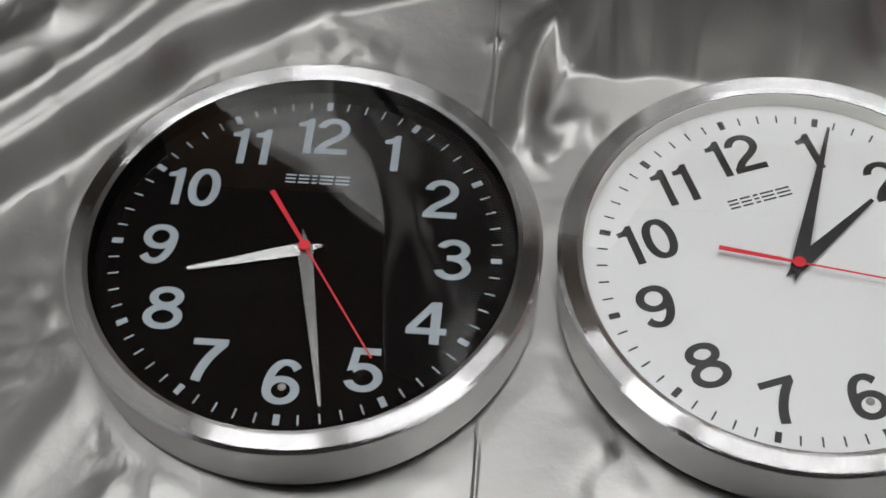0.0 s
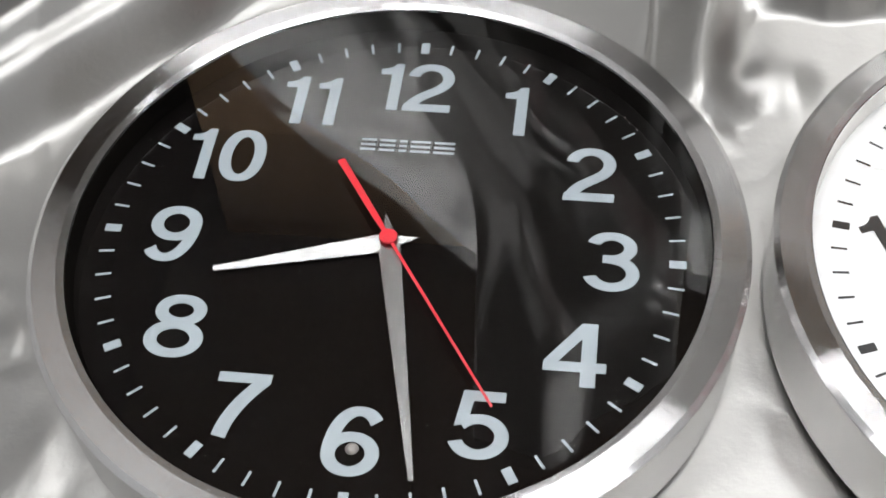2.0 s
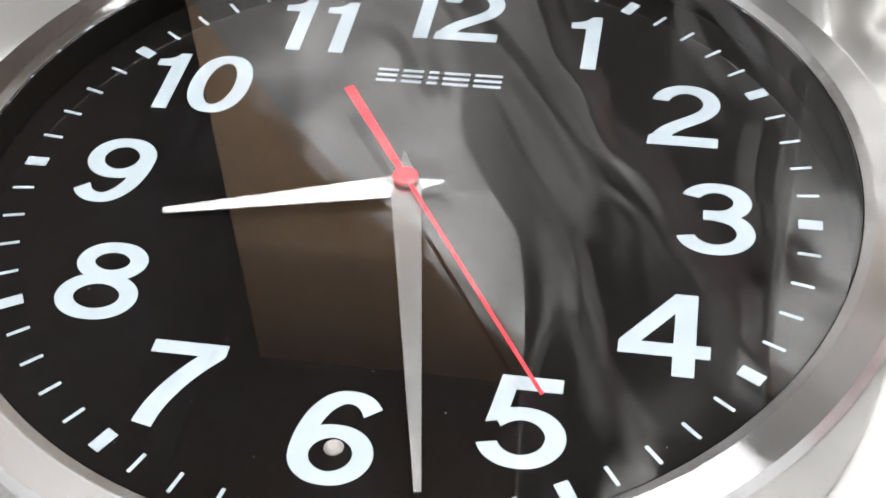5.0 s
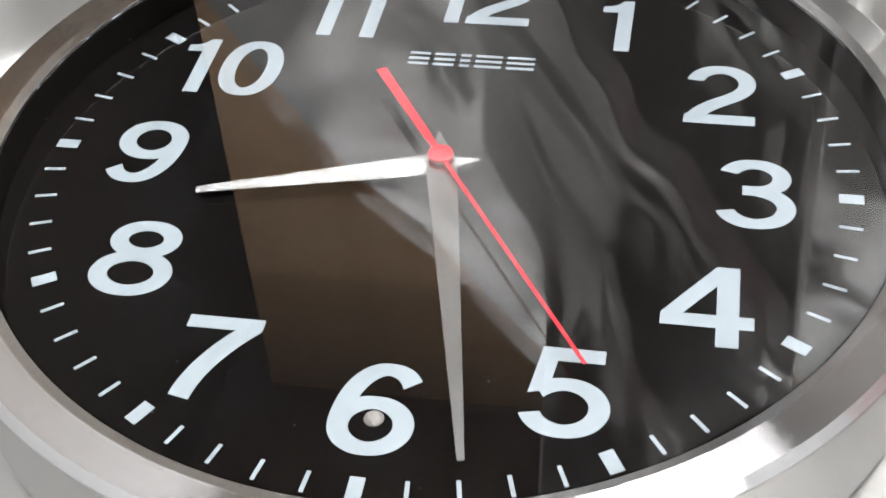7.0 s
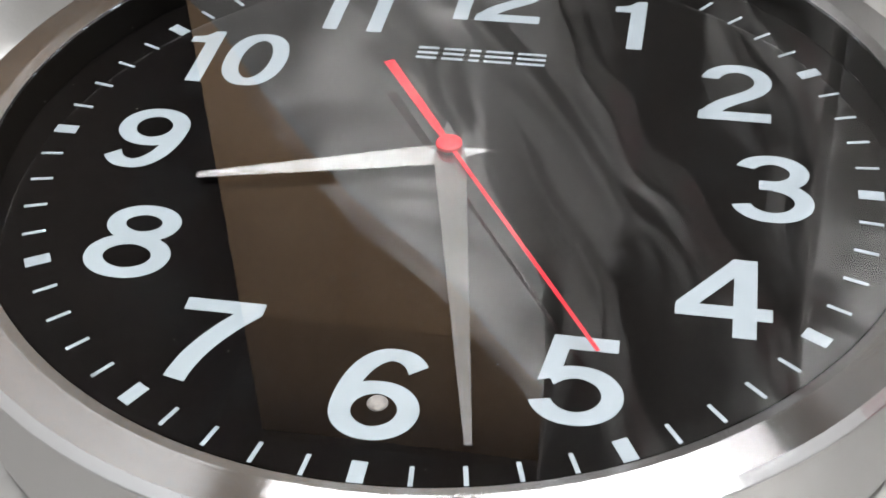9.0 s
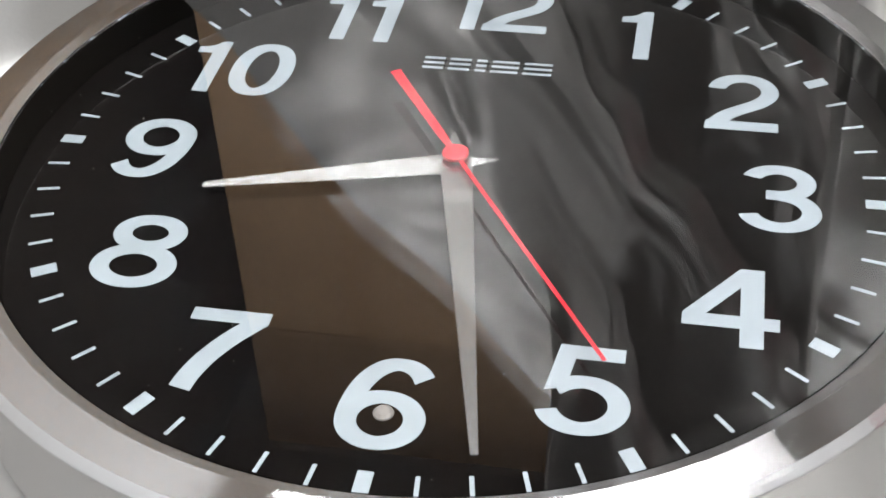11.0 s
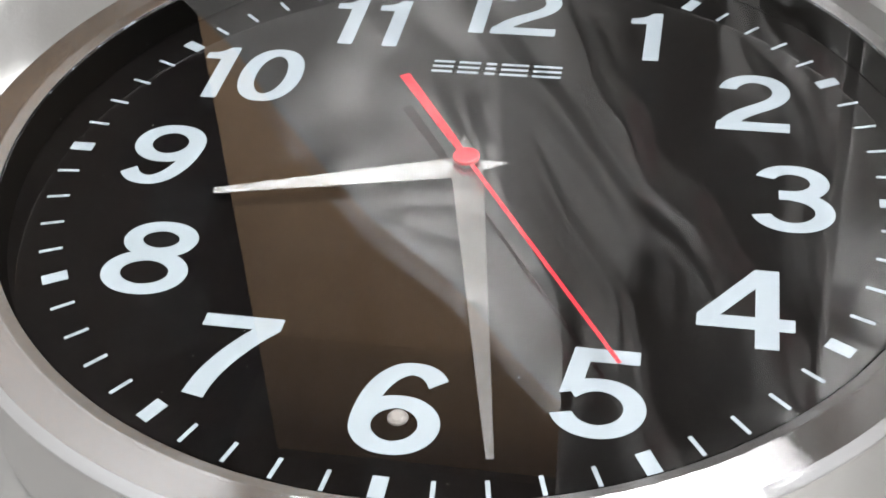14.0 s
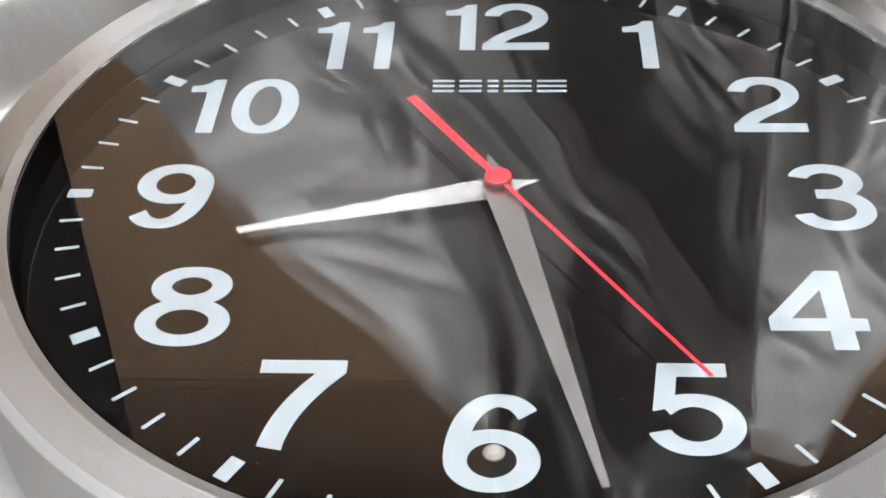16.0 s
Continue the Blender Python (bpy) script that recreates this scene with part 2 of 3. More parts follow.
def digit(bm, d, x, y, z):
    up = 0.00006
    if d == "0":
        ribbon(bm, arc(0, 16, 8.1, 14.1, 0, 360, 48, 0.92)[:-1], z, x, y, True)
    elif d == "1":
        curve = bezier((1.6, 32), (0.4, 29.2), (-2.2, 28.1), (-5.6, 28.0), 8)
        plate(bm, [(0, 0), (5.5, 0), (5.5, 32)] + curve + [(-5.6, 24.2), (0, 24.2)], z, x, y)
    elif d == "2":
        top = arc(0.2, 22.6, 8.7, 7.9, 172, -38, 26)
        ribbon(bm, top + bezier(top[-1], (3.6, 13.0), (-7.2, 10.0), (-8.6, 1.2), 16)[1:], z, x, y, cut=(-8, 0))
        plate(bm, [(-11.8, 0), (11.6, 0), (11.6, 5.0), (-11.4, 5.0)], z + up, x, y)
    elif d == "3":
        ribbon(bm, arc(-0.6, 24.0, 8.3, 6.5, 163, -90, 28), z, x, y, cut=(-12, 0))
        ribbon(bm, [(-4.4, 17.5), (-0.6, 17.5)], z + up, x, y)
        ribbon(bm, arc(-0.4, 9.6, 9.4, 7.5, 90, -165, 30), z + 2 * up, x, y, cut=(0, 12))
    elif d == "4":
        plate(bm, [(2.4, 0), (8.8, 0), (8.8, 32), (2.4, 32)], z, x, y)
        plate(bm, [(-13.2, 7.2), (13.0, 7.2), (13.0, 12.2), (-13.2, 12.2)], z + up, x, y)
        plate(bm, [(-13.2, 12.0), (-6.9, 12.0), (3.0, 24.6), (3.0, 32), (2.2, 32)], z + 2 * up, x, y)
    elif d == "5":
        plate(bm, [(-7.6, 27), (9.8, 27), (9.8, 32), (-7.6, 32)], z, x, y)
        plate(bm, [(-10.1, 14.6), (-4.6, 16.2), (-2.8, 29), (-3.2, 32), (-7.6, 32)], z + up, x, y)
        ribbon(bm, arc(0.2, 10.4, 9.5, 8.2, 140, -162, 36), z + 2 * up, x, y, cut=(10, 12))
    elif d in "69":
        b2 = bmesh.new()
        ribbon(b2, arc(0.2, 10.2, 8.9, 7.9, 0, 360, 44)[:-1], z, 0, 16, True)
        ribbon(b2, bezier((-8.8, 10.4), (-8.8, 23.5), (-3.4, 30.2), (1.6, 30.2), 18) + bezier((1.6, 30.2), (4.8, 30.2), (7.6, 28.6), (9.0, 25.2), 8)[1:], z + up, 0, 16, cut=(0, -10))
        flip = 1 if d == "6" else -1
        made = {}
        for v in b2.verts:
            made[v] = bm.verts.new((flip * v.co.x + x / 1000, flip * (v.co.y - 0.016) + y / 1000, v.co.z))
        for f in b2.faces:
            bm.faces.new([made[v] for v in f.verts])
        b2.free()
    elif d == "7":
        plate(bm, [(-11.3, 26.7), (11.3, 26.7), (11.3, 31.6), (-11.3, 31.6)], z, x, y)
        ribbon(bm, bezier((8.8, 28.4), (2.0, 21.0), (-4.4, 11.0), (-5.4, 0.4), 18), z + up, x, y, thick=6.4, cut=(0, 5))
    elif d == "8":
        ribbon(bm, arc(0, 24.4, 8.5, 6.1, 0, 360, 40)[:-1], z, x, y, True)
        ribbon(bm, arc(0, 9.4, 10.1, 7.4, 0, 360, 44)[:-1], z + up, x, y, True)


# left edge of a one's stem, middle of the other digits, in millimetres from the numeral's place
LAYOUT = {1: (("1", -1.2),), 2: (("2", 0.0),), 3: (("3", -0.9),), 4: (("4", -0.6),), 5: (("5", -0.6),), 6: (("6", -0.7),),
          7: (("7", 0.2),), 8: (("8", 1.5),), 9: (("9", 1.3),), 10: (("1", -11.6), ("0", 9.2)),
          11: (("1", -9.6), ("1", 6.6)), 12: (("1", -14.2), ("2", 5.4))}

DROP = {1: 0.8, 11: 0.7, 2: -0.9, 3: -1.0, 4: -1.0, 5: -1.9, 6: -0.85, 7: -1.5, 8: -1.5, 9: -0.8, 10: -1.4, 12: -0.4}


def pointer(tip, half_tip, wide, half_wide, tail, z0, z1, angle, ridge=0.0):
    """A tapered pointer with a sharp tail, lying along a clock angle."""
    bm = bmesh.new()
    c, s = math.cos(radians(angle)), math.sin(radians(angle))
    slab(bm, [(u * c + v * s, -u * s + v * c) for u, v in ((-half_tip, tip), (-half_wide, wide), (0, -tail), (half_wide, wide), (half_tip, tip))], z0, z1)
    return bm


DIAL, GLASS_Z = 0.0333, 0.0455


def wall_clock(label, where, turn, dial_mat, rehaut_mat, print_mat, pointer_mat, hour, minute, second, dial_label, print_label):
    root = new("wall_clock")
    root.matrix_world = pose(*where, 0, 0, turn)
    tagged(root, label, "clock", "pair of wall clocks")
    rim = part("rim", lathe([(0.1412, 0.0400), (0.1414, 0.0466), (0.1416, 0.0471), (0.1420, 0.0473), (0.1445, 0.0482), (0.1449, 0.0483), (0.1552, 0.0483), (0.1558, 0.0478), (0.1577, 0.0463), (0.1579, 0.0458), (0.1576, 0.0450), (0.1540, 0.0446), (0.1470, 0.0400)]), RIM, root, "brushed aluminium rim with bevelled edges")
    band = part("side_band", lathe([(0.1530, 0.0449), (0.1574, 0.0451), (0.1566, 0.0050), (0.1560, 0.0040), (0.1520, 0.0040)]), BAND, root, "turned aluminium side wall")
    part("back_cover", lathe([(0, 0.0005), (0.1535, 0.0005), (0.1545, 0.0015), (0.1545, 0.0050), (0.1500, 0.0060), (0, 0.0060)], closed=False), BACK, root, "black plastic back")
    part("inner_wall", lathe([(0.1413, 0.0453), (0.1404, DIAL + 0.0004), (0.1440, DIAL + 0.0004), (0.1440, 0.0453)]), rehaut_mat, root)
    dial = part("dial", lathe([(0, DIAL - 0.002), (0.1430, DIAL - 0.002), (0.1430, DIAL), (0.0053, DIAL), (0, DIAL)], closed=False), dial_mat, root, dial_label)
    glass = part("glass", lathe([(0, GLASS_Z), (0.1412, GLASS_Z), (0.1412, GLASS_Z + 0.0015), (0, GLASS_Z + 0.0015)], closed=False), GLASS, root, "clear flat cover glass")
    glass.visible_shadow = False
    z = DIAL + 0.00012
    for n, digits in LAYOUT.items():
        bm = bmesh.new()
        a = radians(30 * n)
        for d, shift in digits:
            digit(bm, d, 100 * math.sin(a) + shift, 100 * math.cos(a) + DROP.get(n, 0), z)
        part("numeral", bm, print_mat, dial, print_label)
    long_mark, short_mark = None, None
    for k in range(60):
        m = pose(0, 0, 0, 0, 0, -6 * k)
        if k % 5 == 0:
            if long_mark is None:
                long_mark = part("hour_mark", slab(bmesh.new(), [(-0.0021, 0.1238), (0.0021, 0.1238), (0.0021, 0.1313), (-0.0021, 0.1313)], DIAL + 0.00004, z), print_mat, dial)
            else:
                copy_thing(long_mark, m)
        elif short_mark is None:
            short_mark = part("minute_mark", slab(bmesh.new(), [(-0.00062, 0.1242), (0.00062, 0.1242), (0.00062, 0.1312), (-0.00062, 0.1312)], DIAL + 0.00004, z), print_mat, dial)
            short_mark.matrix_basis = m
        else:
            copy_thing(short_mark, m)
    # maker's name, as plain bars
    for x0, x1 in ((-22.4, -15.2), (-13.4, -6.0), (-4.0, -0.4), (1.4, 10.8), (12.6, 22.4)):
        bm = bmesh.new()
        for y0 in (56.7, 59.8, 62.9):
            slab(bm, [(x0 / 1000, y0 / 1000), (x1 / 1000, y0 / 1000), (x1 / 1000, y0 / 1000 + 0.0014), (x0 / 1000, y0 / 1000 + 0.0014)], DIAL + 0.00004, z)
        part("name_bar", bm, print_mat, dial)
    part("screw", lathe([(0, DIAL + 0.0012), (0.0016, DIAL + 0.0011), (0.0026, DIAL + 0.0005), (0.0028, DIAL + 0.0001)], 24, closed=False), STEEL, dial, "small steel screw head").location = (0, -0.1043, 0)
    part("hour_hand", pointer(0.0785, 0.0014, 0.004, 0.0052, 0.0135, 0.0358, 0.0362, hour), pointer_mat, root)
    part("boss", lathe([(0, 0.0368), (0.0040, 0.0368), (0.0050, 0.0363), (0.0050, 0.0356), (0, 0.0356)], 32, closed=False), pointer_mat, root)
    part("minute_hand", pointer(0.1217, 0.0010, 0.004, 0.0050, 0.0151, 0.0379, 0.0383, minute), pointer_mat, root)
    sec = part("second_hand", pointer(0.0995, 0.00055, 0.0, 0.0007, 0.002, 0.0396, 0.0398, second), HAND_RED, root, "thin red second pointer with a counterweight")
    bm = bmesh.new()
    slab(bm, [(-0.0009, -0.003), (-0.0014, -0.012), (-0.0018, -0.0525), (0.0018, -0.0525), (0.0014, -0.012), (0.0009, -0.003)], 0.0396, 0.0399)
    tail = part("counterweight", bm, HAND_RED, sec)
    tail.matrix_basis = pose(0, 0, 0, 0, 0, -second)
    part("hub_cap", lathe([(0, 0.0409), (0.0036, 0.0408), (0.0041, 0.0405), (0.0041, 0.0395), (0, 0.0395)], 40, closed=False), HAND_RED, sec)
    part("arbor", lathe([(0, 0.0394), (0.0022, 0.0394), (0.0022, DIAL - 0.001), (0, DIAL - 0.001)], 24, closed=False), STEEL, root)
    return root


# ---- cloth ----
def smooth(s):
    s = np.clip(s, 0, 1)
    return s * s * (3 - 2 * s)


# crest of each fold as a line of places, its height, and how far it falls away on its left and on its right
# brink of each step in the cloth: it lies higher on the left of the line; height, and how far the drop runs out
STEPS = [
    ([(-0.620, -0.360), (-0.400, -0.120), (-0.300, -0.005), (-0.230, 0.076), (-0.187, 0.126), (-0.142, 0.182), (-0.096, 0.226), (-0.055, 0.254), (-0.010, 0.274), (0.050, 0.300), (0.100, 0.340)], 0.034, 0.021),
    ([(-0.640, -0.340), (-0.420, -0.100), (-0.315, 0.012), (-0.244, 0.089), (-0.200, 0.140), (-0.155, 0.196), (-0.110, 0.246), (-0.075, 0.290), (-0.040, 0.350)], 0.013, 0.009),
]
FLOOR_FOLDS = [
    ([(0.134, 0.095), (0.139, 0.152), (0.142, 0.184), (0.149, 0.220), (0.166, 0.245), (0.190, 0.268), (0.230, 0.300)], 0.017, 0.036, 0.021),
    ([(0.142, 0.120), (0.158, 0.142), (0.178, 0.152), (0.205, 0.148)], 0.006, 0.018, 0.018),
    ([(0.176, 0.300), (0.200, 0.262), (0.222, 0.240), (0.245, 0.225)], 0.008, 0.020, 0.024),
    ([(0.232, 0.202), (0.249, 0.213), (0.272, 0.224), (0.297, 0.257), (0.314, 0.289), (0.327, 0.322)], 0.006, 0.032, 0.040),
    ([(0.352, 0.420), (0.356, 0.235), (0.366, 0.195), (0.400, 0.178), (0.500, 0.150)], 0.010, 0.040, 0.050),
    ([(-0.044, 0.284), (-0.031, 0.259), (-0.010, 0.239), (0.010, 0.218), (0.039, 0.196)], 0.004, 0.020, 0.030),
    ([(0.123, 0.237), (0.149, 0.241), (0.184, 0.262), (0.210, 0.286)], 0.005, 0.016, 0.016),
    ([(0.21, -0.08), (0.199, -0.116), (0.189, -0.132), (0.165, -0.19)], 0.004, 0.022, 0.040),
    ([(-0.30, 0.12), (-0.26, 0.15), (-0.225, 0.185), (-0.18, 0.21)], 0.005, 0.016, 0.030),
    ([(-0.24, 0.27), (-0.235, 0.235), (-0.222, 0.205), (-0.210, 0.17)], 0.006, 0.016, 0.022),
    ([(-0.190, -0.220), (-0.172, -0.168), (-0.157, -0.135), (-0.130, -0.080), (-0.110, -0.050)], 0.002, 0.014, 0.030),
    ([(-0.330, 0.250), (-0.285, 0.225), (-0.255, 0.222)], 0.010, 0.022, 0.030),
]
# foot of the slope on which the cloth rises behind the white clock
SLOPE = ((0.147, 0.165), (0.171, 0.200), (0.194, 0.212), (0.232, 0.214), (0.284, 0.210), (0.340, 0.206), (0.409, 0.195), (0.60, 0.190))
BACK_FOLDS = [
    ([(-0.016, 0.120), (0.006, 0.181), (0.015, 0.209), (0.035, 0.241), (0.055, 0.274), (0.075, 0.301), (0.093, 0.330), (0.111, 0.359), (0.134, 0.389), (0.158, 0.425), (0.185, 0.452), (0.254, 0.53)], 0.0115, 0.024, 0.012),
    ([(-0.080, 0.150), (-0.058, 0.178), (-0.034, 0.209), (-0.005, 0.244), (0.028, 0.280), (0.050, 0.310), (0.072, 0.345), (0.095, 0.400)], 0.006, 0.018, 0.014),
    ([(-0.050, 0.262), (-0.023, 0.290), (-0.004, 0.317), (0.020, 0.341), (0.037, 0.371), (0.043, 0.399), (0.050, 0.430), (0.061, 0.462), (0.074, 0.499), (0.095, 0.57)], 0.0075, 0.018, 0.010),
    ([(-0.12, 0.15), (-0.10, 0.19), (-0.086, 0.225), (-0.069, 0.26), (-0.055, 0.32)], 0.004, 0.012, 0.020),
    ([(0.070, 0.12), (0.100, 0.173), (0.116, 0.186), (0.127, 0.206), (0.140, 0.245), (0.150, 0.30), (0.160, 0.36)], 0.007, 0.018, 0.012),
    ([(0.075, 0.17), (0.105, 0.215), (0.124, 0.245), (0.137, 0.290), (0.150, 0.36)], 0.005, 0.014, 0.010),
    ([(0.17, 0.12), (0.19, 0.22), (0.22, 0.32), (0.27, 0.44), (0.33, 0.56)], 0.014, 0.016, 0.05),
    ([(0.26, 0.10), (0.30, 0.22), (0.36, 0.34), (0.40, 0.5)], 0.016, 0.018, 0.06),
]


def crest(s):
    """Profile of a fold: round at the foot, with a slight edge along its top."""
    s = np.clip(s, 0, 1)
    return 0.85 * smooth(s) + 0.15 * s ** 1.6


def curved(line, n=3):
    """A smooth curve through the given places."""
    ends = [line[0]] + list(line) + [line[-1]]
    out = []
    for a, b, c, d in zip(ends, ends[1:], ends[2:], ends[3:]):
        for s in (i / n for i in range(n)):
            out.append(tuple(0.5 * (2 * b[k] + (c[k] - a[k]) * s + (2 * a[k] - 5 * b[k] + 4 * c[k] - d[k]) * s * s + (3 * b[k] - a[k] - 3 * c[k] + d[k]) * s ** 3) for k in (0, 1)))
    return out + [tuple(line[-1])]


def folds(lines, x, y):
    h = np.zeros_like(x)
    for line, high, left, right in lines:
        line = curved(line)
        best, side, along = np.full_like(x, 9.0), np.ones_like(x), np.zeros_like(x)
        total = sum(math.dist(p, q) for p, q in zip(line, line[1:]))
        gone = 0.0
        for (x0, y0), (x1, y1) in zip(line, line[1:]):
            dx, dy = x1 - x0, y1 - y0
            s = np.clip(((x - x0) * dx + (y - y0) * dy) / (dx * dx + dy * dy), 0, 1)
            px, py = x - x0 - s * dx, y - y0 - s * dy
            d = np.hypot(px, py)
            sign = np.where(dx * py - dy * px > 0, 1.0, -1.0)
            near = d < best
            side, best = np.where(near, sign, side), np.where(near, d, best)
            along = np.where(near, (gone + s * math.hypot(dx, dy)) / total, along)
            gone += math.hypot(dx, dy)
        h += high * smooth(along / 0.22) * smooth((1 - along) / 0.22) * crest(1 - best / np.where(side > 0, left, right))
    return h


def steps(lines, x, y):
    """Long steps in the cloth, level above the brink and level below."""
    h = np.zeros_like(x)
    for line, high, run in lines:
        line = curved(line)
        best, side = np.full_like(x, 9.0), np.ones_like(x)
        for (x0, y0), (x1, y1) in zip(line, line[1:]):
            dx, dy = x1 - x0, y1 - y0
            s = np.clip(((x - x0) * dx + (y - y0) * dy) / (dx * dx + dy * dy), 0, 1)
            px, py = x - x0 - s * dx, y - y0 - s * dy
            d = np.hypot(px, py)
            near = d < best
            side, best = np.where(near, np.where(dx * py - dy * px > 0, 1.0, -1.0), side), np.where(near, d, best)
        s = np.clip(1 + side * best / run, 0, 1)
        h += high * (0.6 * s + 0.4 * smooth(s))
    return h


def soften(h, cells):
    """Round off a height field over a number of grid cells."""
    k = np.exp(-0.5 * (np.arange(-3 * cells, 3 * cells + 1) / cells) ** 2)
    k /= k.sum()
    for axis in (0, 1):
        wide = np.pad(h, [(3 * cells, 3 * cells) if a == axis else (0, 0) for a in (0, 1)], mode="edge")
        n = h.shape[axis]
        h = sum(w * np.take(wide, np.arange(i, i + n), axis=axis) for i, w in enumerate(k))
    return h


def waves(x, y, seed, size, count=14):
    """Gentle wrinkles: a sum of plane waves of random heading."""
    rng = np.random.RandomState(seed)
    h = np.zeros_like(x)
    for _ in range(count):
        g, k, ph = rng.uniform(0, np.pi), rng.uniform(0.6, 1.8) * 2 * np.pi / size, rng.uniform(0, 6.28)
        bend = 0.25 * np.sin(k * 0.3 * (x * np.sin(g) - y * np.cos(g)) + ph)
        h += np.sin(k * (x * np.cos(g) + y * np.sin(g)) + ph + 3 * bend) / count ** 0.5
    return h


# outline of the cloth's upper edge where it hangs behind the clocks
TOP = ((-0.75, 0.03), (-0.30, 0.05), (-0.260, 0.120), (-0.209, 0.215), (-0.188, 0.284), (-0.147, 0.378), (-0.092, 0.453), (-0.057, 0.525), (-0.028, 0.576), (-0.012, 0.595), (0.0, 0.585), (0.02, 0.590), (0.08, 0.610), (0.113, 0.584), (0.134, 0.568), (0.169, 0.525), (0.18, 0.58), (0.24, 0.60), (0.30, 0.30), (0.36, 0.15), (0.5, 0.08), (1.0, 0.05))
BEND = 0.300


def cloth():
    xs = np.concatenate([np.linspace(-0.60, -0.31, 90), np.linspace(-0.309, 0.429, 690), np.linspace(0.432, 0.85, 120)])
    ys = np.concatenate([np.linspace(-0.60, -0.241, 130), np.linspace(-0.24, BEND, 420)])
    nx, ny, nz = len(xs), len(ys), 260
    x, y = np.meshgrid(xs, ys)
    wx, wy = x + 0.002 * waves(x, y, 21, 0.14), y + 0.002 * waves(x, y, 22, 0.14)
    h = soften(folds(FLOOR_FOLDS, wx, wy), 5) + soften(steps(STEPS, wx, wy), 3) + 0.0005 * waves(x, y, 3, 0.20) - 0.0007 * np.abs(waves(x, y, 5, 0.09)) * smooth(waves(x, y, 12, 0.3) + 0.4)
    seam = 0.1135 + 0.010 * np.clip((0.16 - y) / 0.32, 0, 1) + 0.001 * np.sin(40 * y)
    h += 0.0011 * np.exp(-((x - seam) / 0.0014) ** 2) + 0.004 * np.exp(-np.hypot(x - 0.1135, y - 0.232) / 0.004)
    h += 0.0005 * np.abs(waves(x + 0.004 * waves(x, y, 41, 0.08), y, 42, 0.055)) ** 1.5 * smooth(waves(x, y, 43, 0.22) + 0.5)
    past = wy + 0.004 * waves(x, y, 77, 0.09) - np.interp(wx, [p[0] for p in SLOPE], [p[1] for p in SLOPE]) + 0.012
    h += 2.0 * np.where(past > 0.008, past - 0.004, np.clip(past, 0, 1) ** 2 / 0.016) * smooth((wx - 0.158) / 0.050)
    away = np.minimum(np.hypot(x, y), np.hypot(x - 0.3246, y - 0.0086))
    h = np.maximum(h, -0.0008) * smooth((away - 0.154) / 0.024)
    rows = [np.stack([x, y, h], -1)]
    # the hanging part
    k = np.linspace(0, 1, nz + 1)[1:, None]
    top = np.interp(xs, [p[0] for p in TOP], [p[1] for p in TOP])[None]
    top = top + 0.003 * np.sin(31 * xs[None]) * (top > 0.1)
    bx, bz = np.broadcast_to(xs[None], (nz, nx)), k * top
    up = np.clip(bz - 0.10, 0, 0.42)
    lean = 0.205 * up - 0.05 * up ** 2 + 0.18 * np.clip(bz - 0.52, 0, 0.5) + 0.0005 * waves(bx, bz, 51, 0.07) * smooth((bz - 0.12) / 0.1)
    panel = smooth((-0.006 - bx) / (0.012 + 0.10 * smooth((0.50 - bz) / 0.2)) + 0.5)
    right = smooth((bx - 0.150 - 0.05 * (bz - 0.2)) / 0.012 + 0.5)
    base = 0.322
    by = base + lean * (panel + 0.20 * right * (1 - panel)) - (0.17 * np.clip(bz - 0.16, 0, 0.5) + 0.20 * np.clip(bz - 0.42, 0, 0.5) * (1 - smooth((bx - 0.05) / 0.05))) * (1 - panel) * (1 - right)
    by = by - folds(BACK_FOLDS, bx + 0.004 * waves(bx, bz, 31, 0.10), bz + 0.004 * waves(bx, bz, 32, 0.10)) + (0.0022 * waves(bx + bz, 0.3 * (bz - bx), 8, 0.16) - 0.0010 * np.abs(waves(bx, bz, 9, 0.10))) * (1 - 0.4 * panel)
    low = smooth((bx - 0.075) / 0.04) * (1 - smooth((bx - 0.30) / 0.10))
    by += 0.13 * np.clip(bz - 0.10, 0, 0.6) * right * (1 - panel) - 0.24 * np.clip(0.27 - bz, 0, 0.2) ** 1.5 / 0.4 * low * (1 - right)
    crease = 0.149 + 0.05 * (bz - 0.19)
    by -= 0.0016 * np.exp(-((bx - crease) / 0.0016) ** 2)
    by += 0.0012 * np.exp(-((bz - 0.333) / 0.0016) ** 2) * (bx > 0.15)
    turn = smooth(bz / 0.12)
    by = BEND * (1 - turn) + by * turn + 0.02 * turn * (1 - turn)
    rise = h[-1][None] * (1 - smooth(bz / 0.45))
    rows.append(np.stack([bx, by, bz + rise], -1))
    verts = np.concatenate(rows, 0)
    ry = verts.shape[0]
    me = bpy.data.meshes.new("satin_cloth")
    a = (np.arange(ry - 1)[:, None] * nx + np.arange(nx - 1)[None]).reshape(-1)
    faces = np.stack([a, a + 1, a + nx + 1, a + nx], -1)
    me.from_pydata(verts.reshape(-1, 3).tolist(), [], faces.tolist())
    me.materials.append(SATIN)
    me.polygons.foreach_set("use_smooth", [True] * len(me.polygons))
    return tagged(new("satin_cloth", me), "silver grey satin cloth, folded and creased, hanging behind two clocks", "cloth")


cloth()
tagged(mesh_object("table", box(bmesh.new(), -0.60, 0.85, -0.60, 0.60, -0.03, -0.002), TABLE), "plain laminate table top under the cloth", "table")

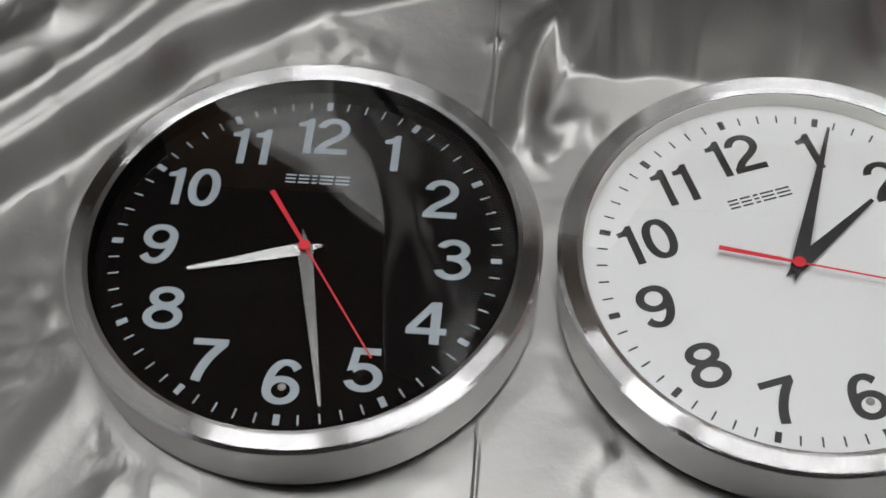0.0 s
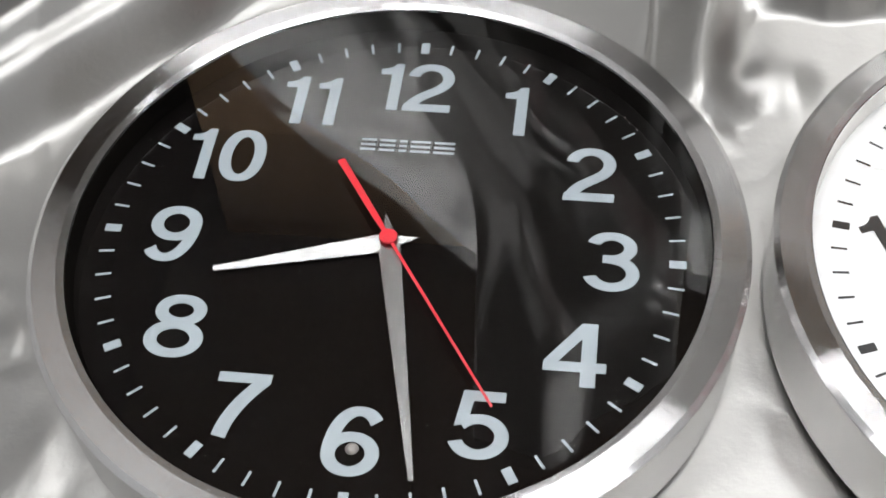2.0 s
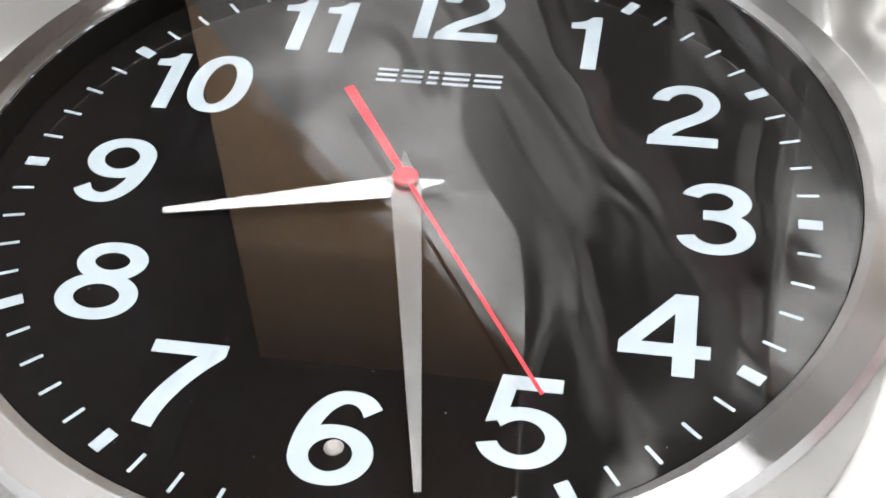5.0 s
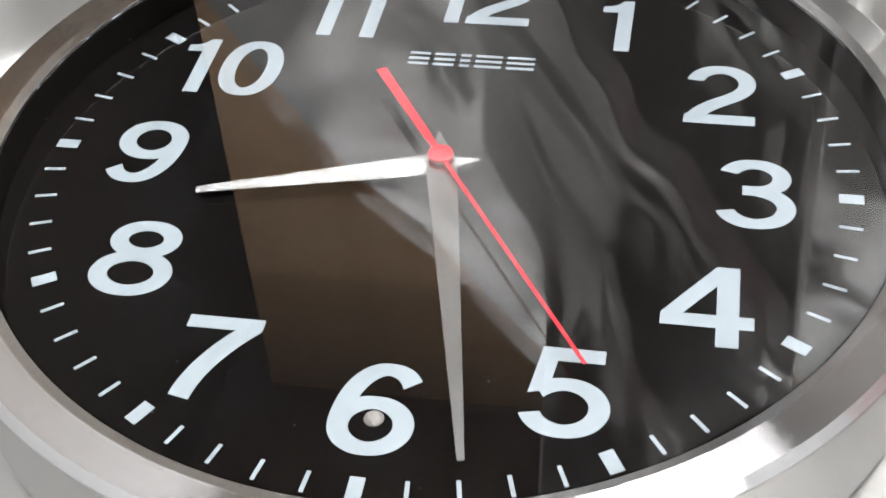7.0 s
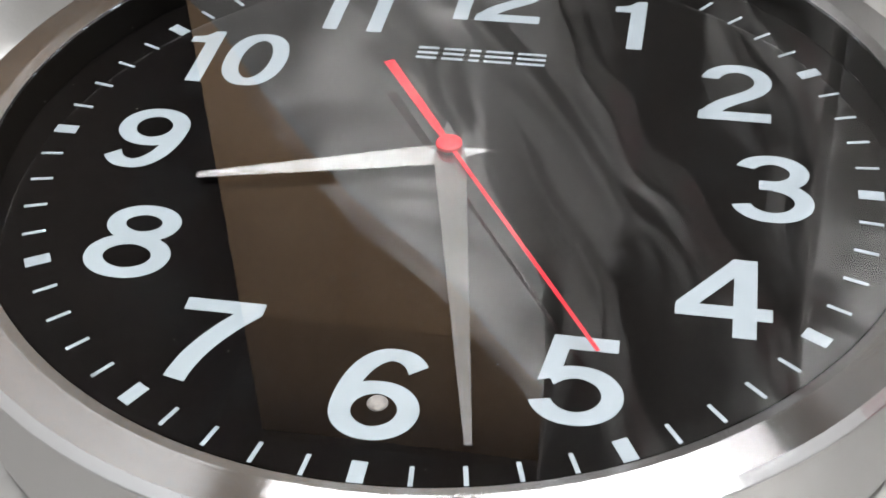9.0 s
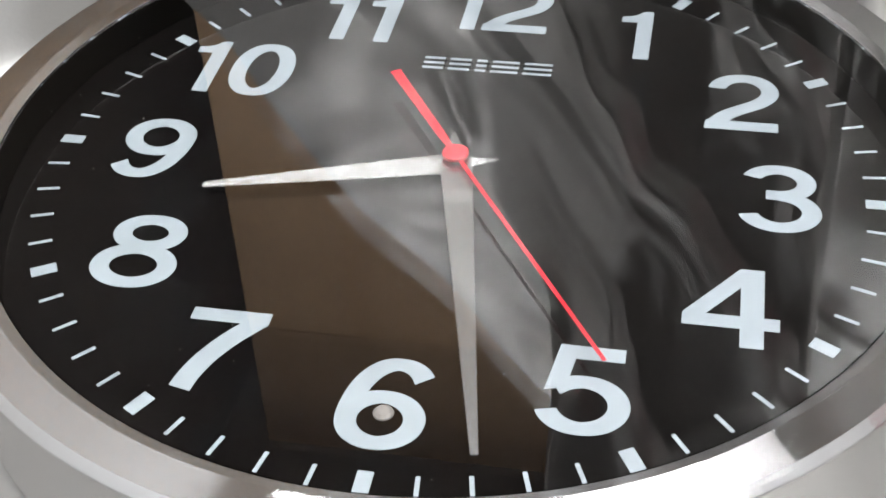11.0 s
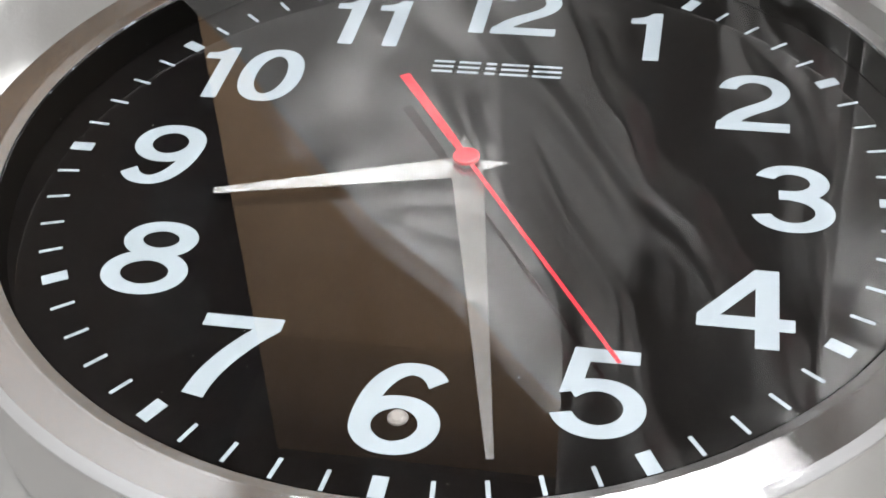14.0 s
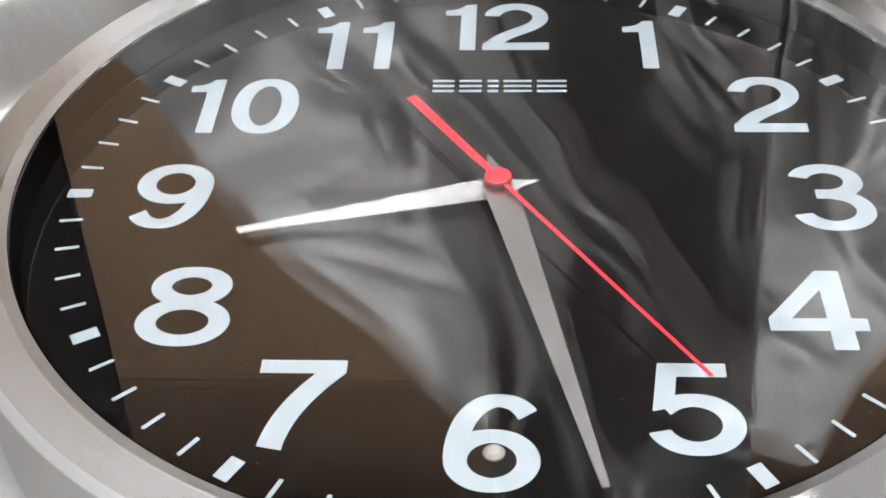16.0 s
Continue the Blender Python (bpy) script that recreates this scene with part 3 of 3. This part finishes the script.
# ---- the room, unseen: its bright and dark sides are put into the wall tones ----
WEST, EAST, SOUTH, NORTH = -0.86, 1.30, -1.15, 1.80
# ceiling and side walls are split in two tones to shape reflections
for name, mat, dims in (("floor", FLOOR, (WEST, EAST, SOUTH, NORTH, -0.80, -0.75)), ("ceiling", CEIL_HALF_SHADE, (WEST, EAST, SOUTH, 0.30, CEILING, CEILING + 0.05)), ("ceiling_north", CEIL_SHADE, (WEST, EAST, 0.30, NORTH, CEILING, CEILING + 0.05)),
                        ("wall_north", WALL_SHADE, (WEST, EAST, NORTH, NORTH + 0.1, -0.75, CEILING)), ("wall_south", WALL_SHADE, (WEST, EAST, SOUTH - 0.1, SOUTH, -0.75, CEILING)),
                        ("wall_west", WALL_FILL, (WEST - 0.1, WEST, SOUTH, 0.60, -0.75, CEILING)), ("wall_east", WALL_FILL, (EAST, EAST + 0.1, SOUTH, 0.25, -0.75, CEILING)),
                        ("wall_northwest", WALL_SHADE, (WEST - 0.1, WEST, 0.60, NORTH, -0.75, CEILING)), ("wall_northeast", WALL_SOFT_FILL, (EAST, EAST + 0.1, 0.25, NORTH, -0.75, CEILING))):
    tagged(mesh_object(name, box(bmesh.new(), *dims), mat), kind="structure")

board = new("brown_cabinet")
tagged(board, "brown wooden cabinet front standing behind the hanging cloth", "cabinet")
# the top panel carries the fade towards the ceiling in its darker colour
for z0, z1, mat in ((-0.75, 0.91, BROWN), (0.914, 1.62, BROWN), (1.624, 1.95, BROWN_DIM)):
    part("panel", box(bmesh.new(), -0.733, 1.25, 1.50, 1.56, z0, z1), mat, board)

# unseen fixtures, built for the added third lamp too
for x0, x1, y0, y1, _ in LAMPS:
    fixture = tagged(new("ceiling_light"), "unseen long ceiling light with added light-blocking plates", "light", "ceiling lights")
    deep = 0.12 if y0 < 0.3 else 0.045
    part("housing", box(bmesh.new(), x0 - 0.02, x1 + 0.02, y0 - 0.07, y1 + 0.07, CEILING - 0.02, CEILING - 0.004), HOUSING, fixture)
    # plates added to keep the lamps' light off the upper cabinet
    for y in (y0 - 0.07, y1 + 0.065):
        part("light_shield", box(bmesh.new(), x0 - 0.02, x1 + 0.02, y, y + 0.005, CEILING - deep, CEILING - 0.021), HOUSING, fixture)

red = tagged(mesh_object("red_box", box(bmesh.new(), 0.74, 0.80, -0.12, 0.30, 0.004, 0.26), RED_CARD), "red cardboard box standing on the satin", "box")
bmesh_edges = red.modifiers.new("bevel", "BEVEL")
bmesh_edges.width, bmesh_edges.segments = 0.003, 2

wall_clock("round wall clock with black dial and white numerals lying on satin", (0, 0, 0), 0, DIAL_BLACK, REHAUT_BLACK, PRINT_WHITE, HAND_SILVER, 254.2, 167.6, 147.0, "glossy black dial", "white printed numeral")
wall_clock("round wall clock with white dial and black numerals lying on satin", (0.3246, 0.0086, 0), 21.08, DIAL_WHITE, REHAUT_WHITE, PRINT_BLACK, HAND_BLACK, 63.6, 34.4, 120.4, "matt white dial", "black printed numeral")

# dust on the black clock's cover
rng = random.Random(11)
bm = bmesh.new()
for _ in range(90):
    g, d, size = rng.uniform(0, 6.283), 0.138 * rng.random() ** 0.5, rng.uniform(0.00010, 0.00026)
    place, turn, n = (d * math.sin(g), d * math.cos(g)), rng.uniform(0, 6.283), rng.choice((4, 5, 6))
    slab(bm, [(place[0] + size * rng.uniform(0.6, 1.3) * math.cos(turn + 6.283 * i / n), place[1] + size * rng.uniform(0.6, 1.3) * math.sin(turn + 6.283 * i / n)) for i in range(n)], GLASS_Z + 0.00152, GLASS_Z + 0.0016)
tagged(mesh_object("dust", bm, DUST), "pale dust specks lying on the clock glass", "dust", kind="stuff")
